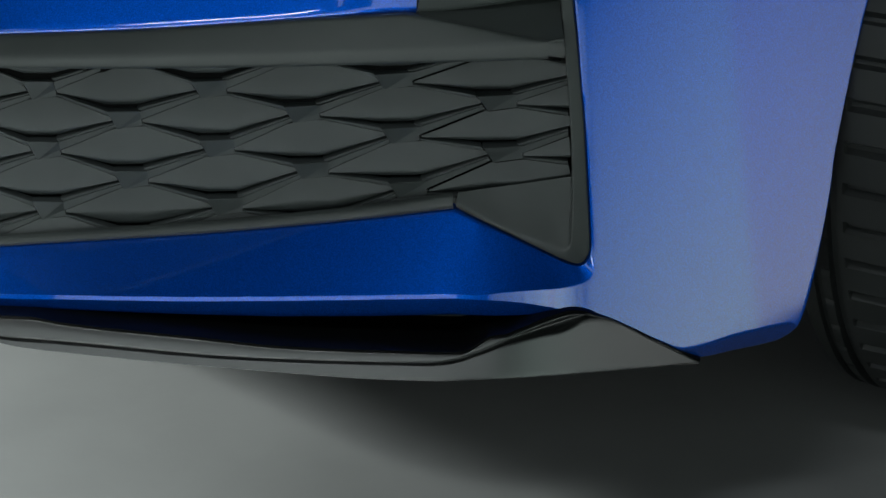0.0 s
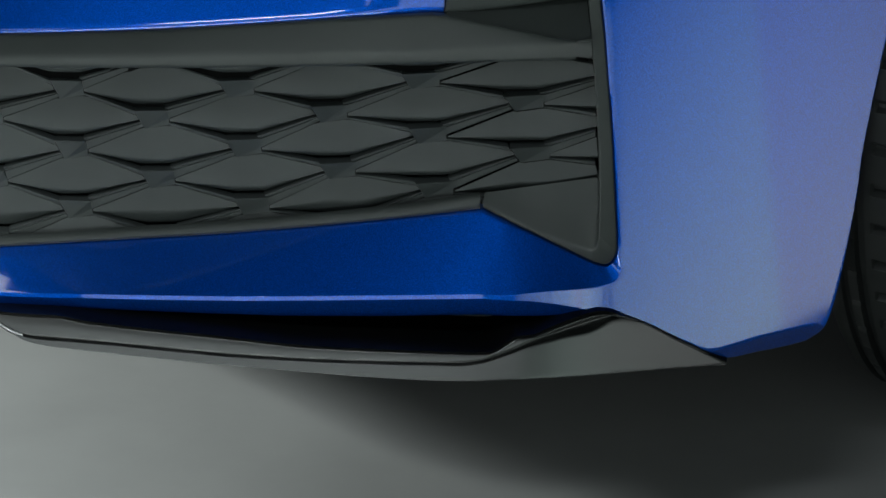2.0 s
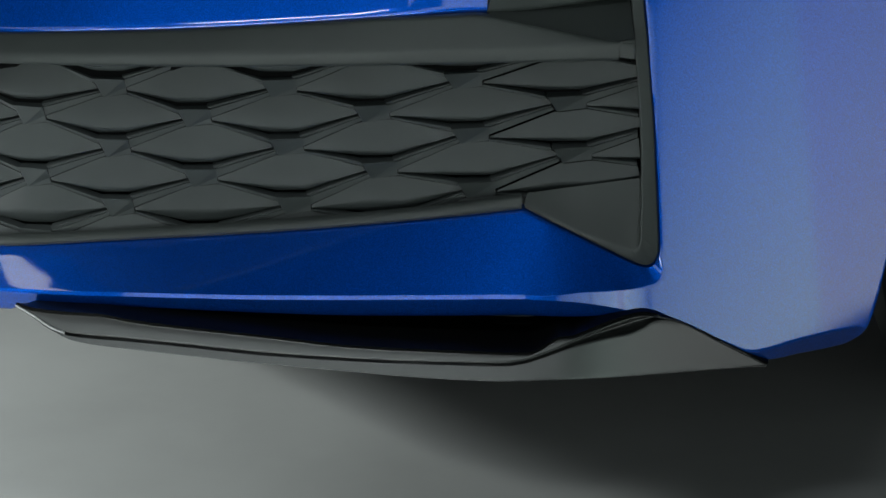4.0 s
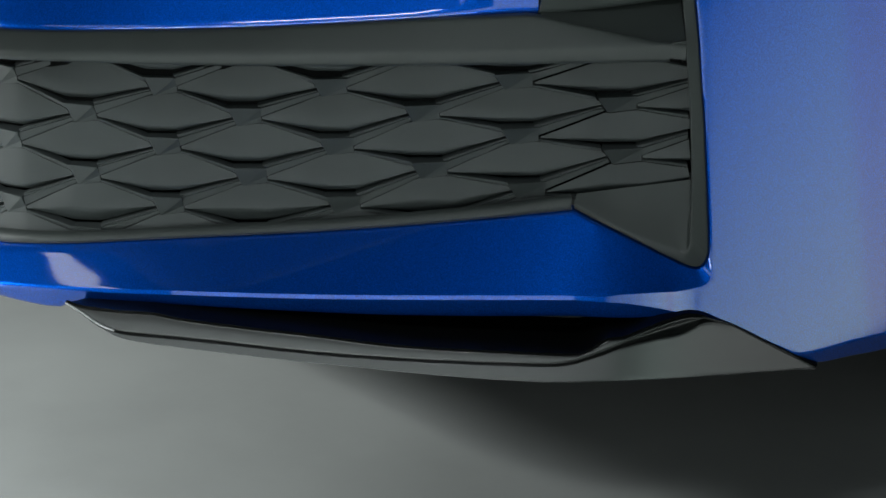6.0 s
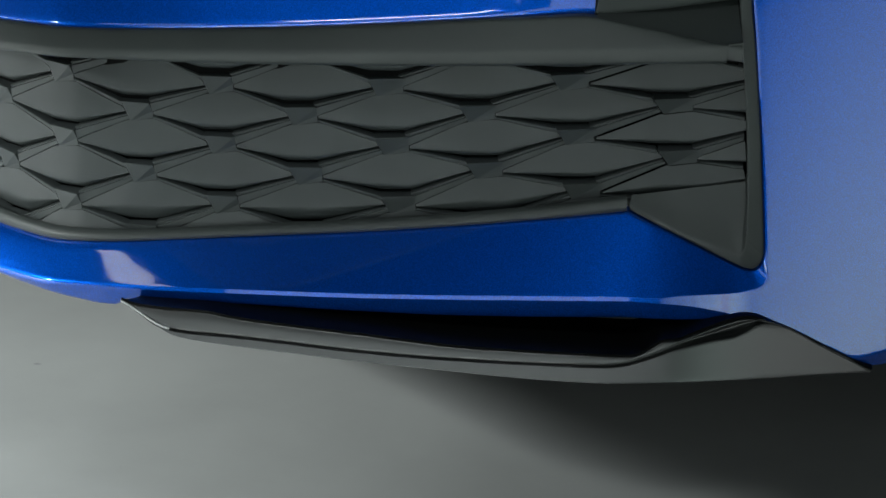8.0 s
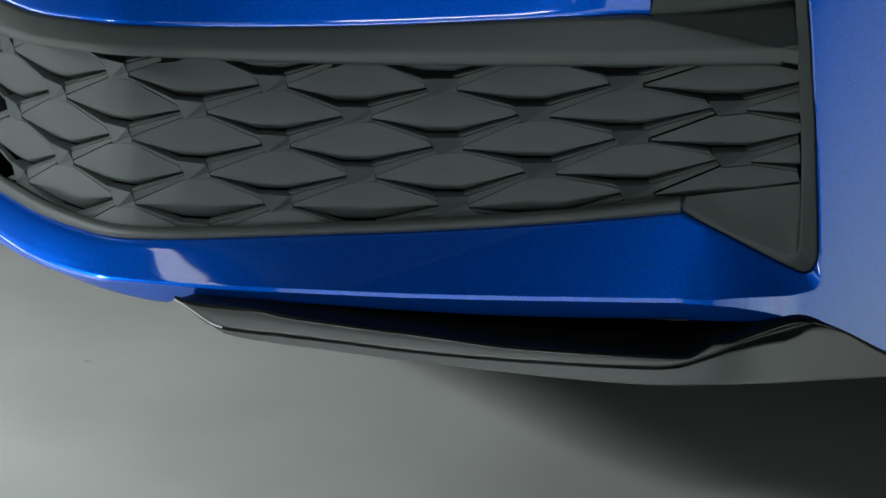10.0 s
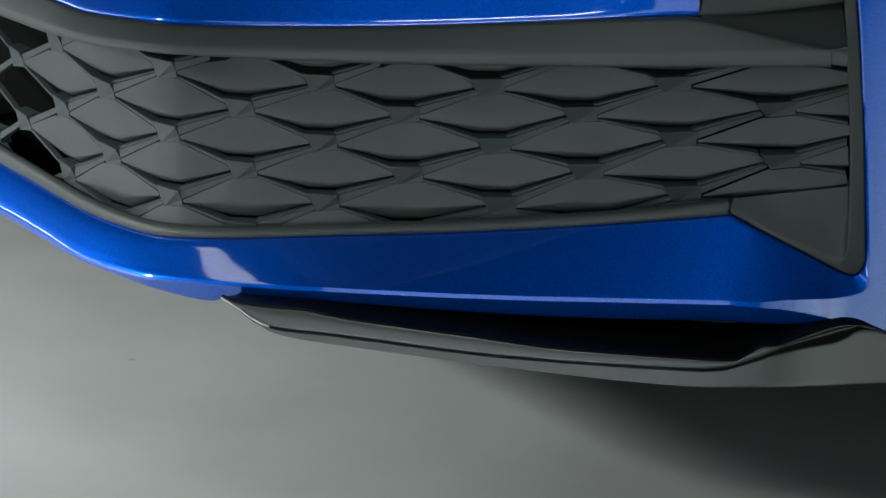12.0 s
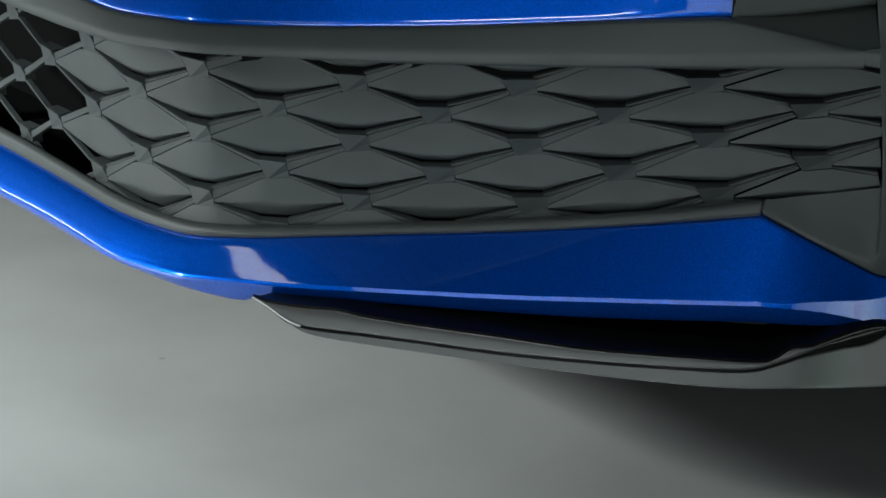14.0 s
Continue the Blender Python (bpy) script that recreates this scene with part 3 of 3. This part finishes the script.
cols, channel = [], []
for n in range(281):
    u = n / 280
    x = -0.4140 + 0.6355 * u
    l2 = V(x, lip_face(x, crest_z(x)), crest_z(x))
    l3 = V(x, lip_face(x, foot_z(x)), foot_z(x))
    tip = ease(-0.416, -0.375, x)
    crown = ease(0.05, 0.085, x) * (1 - ease(0.115, 0.135, x))
    z1 = max(ledge_z(min(x, 0.04)), l2.z + 0.0022 * tip + 0.0016 * crown)
    l1 = V(x, l2.y + 0.47 * (z1 - l2.z), z1)
    deep = ease(-0.414, -0.398, x)
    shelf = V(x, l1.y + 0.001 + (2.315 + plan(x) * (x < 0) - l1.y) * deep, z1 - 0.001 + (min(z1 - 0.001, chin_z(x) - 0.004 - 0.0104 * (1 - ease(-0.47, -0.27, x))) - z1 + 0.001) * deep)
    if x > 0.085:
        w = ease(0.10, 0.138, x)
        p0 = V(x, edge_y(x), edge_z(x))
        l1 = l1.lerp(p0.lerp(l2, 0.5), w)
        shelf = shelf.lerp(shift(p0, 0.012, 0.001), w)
    # from x 0.06 to 0.13 the deeper cut shapes the shade under the crest
    high = groove_h(x)
    sunk = 0.0035 * min(1.0, high / 0.0022) + 0.3 * max(0.0, high - 0.003)
    sunk *= 1 - ease(0.12, 0.15, x)
    g = V(x, lip_face(x, l2.z - high), l2.z - high)
    low = V(x, lip_face(x, l3.z), l3.z)
    mids = []
    for k in (0.1, 0.25, 0.4, 0.55, 0.7, 0.88):
        z = g.z + (low.z - g.z) * k
        mids.append(V(x, lip_face(x, z), z))
    head = rounded([shift(l1, 0.004, -0.001), l1, l2, V(x, l2.y + sunk, l2.z - 0.15 * high), V(x, g.y + sunk, g.z + 0.15 * high), g, mids[0]], 0.0011 + 0.0025 * crown, 3)
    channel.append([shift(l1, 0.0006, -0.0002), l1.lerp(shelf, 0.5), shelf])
    cols.append(head[:-1] + mids + rounded([mids[-1], low, V(x, low.y + 0.002 + 0.078 * deep, low.z + (0.23 - low.z) * deep)], 0.0013, 3)[1:])
lip = part("lip_spoiler", sheet(cols, 0.001), GLOSS, car, "gloss black lip spoiler", sharp=70)
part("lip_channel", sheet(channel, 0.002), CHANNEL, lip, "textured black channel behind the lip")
# the highlight along the lip's end, built as a thin pale bar
cols = []
for x in span(-0.4142, -0.372, 16):
    c = V(x, lip_face(x, crest_z(x)) - 0.0010, crest_z(x) - 0.0002)
    cols.append([c + V(0, 0.0010 * math.cos(radians(a)), 0.0010 * math.sin(radians(a))) for a in range(0, 361, 30)])
part("lip_end_glint", sheet(cols), EDGE_GLINT, lip, "thin pale strip standing in for the edge highlight")
cols = []
for x in span(-0.184, 0.006, 40):
    z = ledge_z(x)
    c = V(x, lip_face(x, crest_z(x)) + 0.47 * (z - crest_z(x)) + 0.009, z + 0.0006 - 0.0022 * ease(-0.03, 0.006, x))
    cols.append([c + V(0, 0.0011 * math.cos(radians(a)), 0.0011 * math.sin(radians(a))) for a in range(0, 361, 45)])
part("bead", sheet(cols), MATTE, lip)

# ---- inner block, near-black in place of shade, and underside ----
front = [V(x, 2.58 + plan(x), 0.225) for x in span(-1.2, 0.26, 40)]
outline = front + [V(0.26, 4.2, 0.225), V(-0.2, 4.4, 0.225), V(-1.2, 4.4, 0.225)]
part("inner_shade_block", prism(outline, V(0, 0, 0.36)), DARK, car)
front = [V(x, 2.33 + plan(x), 0.232) for x in span(-1.2, 0.20, 40)]
outline = front + [V(0.30, 2.46, 0.232), V(0.30, 3.2, 0.232), V(1.2, 3.6, 0.232), V(1.2, 4.4, 0.232), V(-1.2, 4.4, 0.232)]
part("underbody", prism(outline, V(0, 0, 0.006)), DARK, car)

# ---- wheel, steered ----
wheel = new("wheel")
wheel.parent = car
R = 0.34
PROFILE = [(-0.100, 0.235), (-0.118, 0.27), (-0.1195, 0.295), (-0.114, 0.316), (-0.105, 0.3275), (-0.0915, 0.3335), (-0.090, 0.328), (-0.0845, 0.328), (-0.083, 0.3345),
           (-0.074, 0.3365), (-0.072, 0.3290), (-0.065, 0.3290), (-0.063, 0.3378), (-0.0575, 0.3382), (-0.0555, 0.3383), (-0.030, 0.3395), (-0.012, 0.34), (-0.010, 0.332), (-0.002, 0.332), (0.0, 0.34),
           (0.03, 0.3395), (0.045, 0.339), (0.047, 0.3305), (0.055, 0.3305), (0.057, 0.338), (0.085, 0.3345), (0.105, 0.3275), (0.114, 0.316), (0.1195, 0.295), (0.118, 0.27), (0.100, 0.235)]
STEPS = 540
bm = bmesh.new()
rows = []
for k in range(STEPS):
    a = k / STEPS * 2 * math.pi
    ring = []
    for u, r in PROFILE:
        cut = 0.0
        if r > 0.325 and (k % 10) in (0, 1) and -0.056 < u < 0.046:
            cut = 0.008
        if r > 0.325 and (k % 10) == 5 and (u > 0.056 or -0.084 < u < -0.0735):
            cut = 0.002
        lag = 0.012 * u / 0.1
        ring.append(bm.verts.new((u, (r - cut) * math.cos(a + lag), (r - cut) * math.sin(a + lag))))
    rows.append(ring)
for k in range(STEPS):
    for i in range(len(PROFILE) - 1):
        bm.faces.new((rows[k][i], rows[k][i + 1], rows[(k + 1) % STEPS][i + 1], rows[(k + 1) % STEPS][i]))
part("tyre", bm, RUBBER, wheel, "black tyre with lateral tread slots", sharp=30)
bm = bmesh.new()
rim = [(0.10, 0.236), (0.108, 0.232), (0.10, 0.222), (0.04, 0.212), (-0.06, 0.212), (-0.10, 0.236)]
rows = [[bm.verts.new((u, r * math.cos(k / 72 * 2 * math.pi), r * math.sin(k / 72 * 2 * math.pi))) for u, r in rim] for k in range(72)]
for k in range(72):
    for i in range(len(rim) - 1):
        bm.faces.new((rows[k][i], rows[k][i + 1], rows[(k + 1) % 72][i + 1], rows[(k + 1) % 72][i]))
part("rim", bm, ALLOY, wheel)
wheel.matrix_world = pose(0.557, 2.728, R, 0, 0, -26)

# dark liner over the wheel
cols = []
for k in range(25):
    a = radians(-20 + 220 * k / 24)
    cols.append([pose(0.549, 2.80, R, 0, 0, -40) @ V(u, -0.43 * math.cos(a), 0.43 * math.sin(a)) for u in (-0.28, 0.0, 0.05)])
part("wheel_liner", sheet(cols, 0.003), DARK, car)
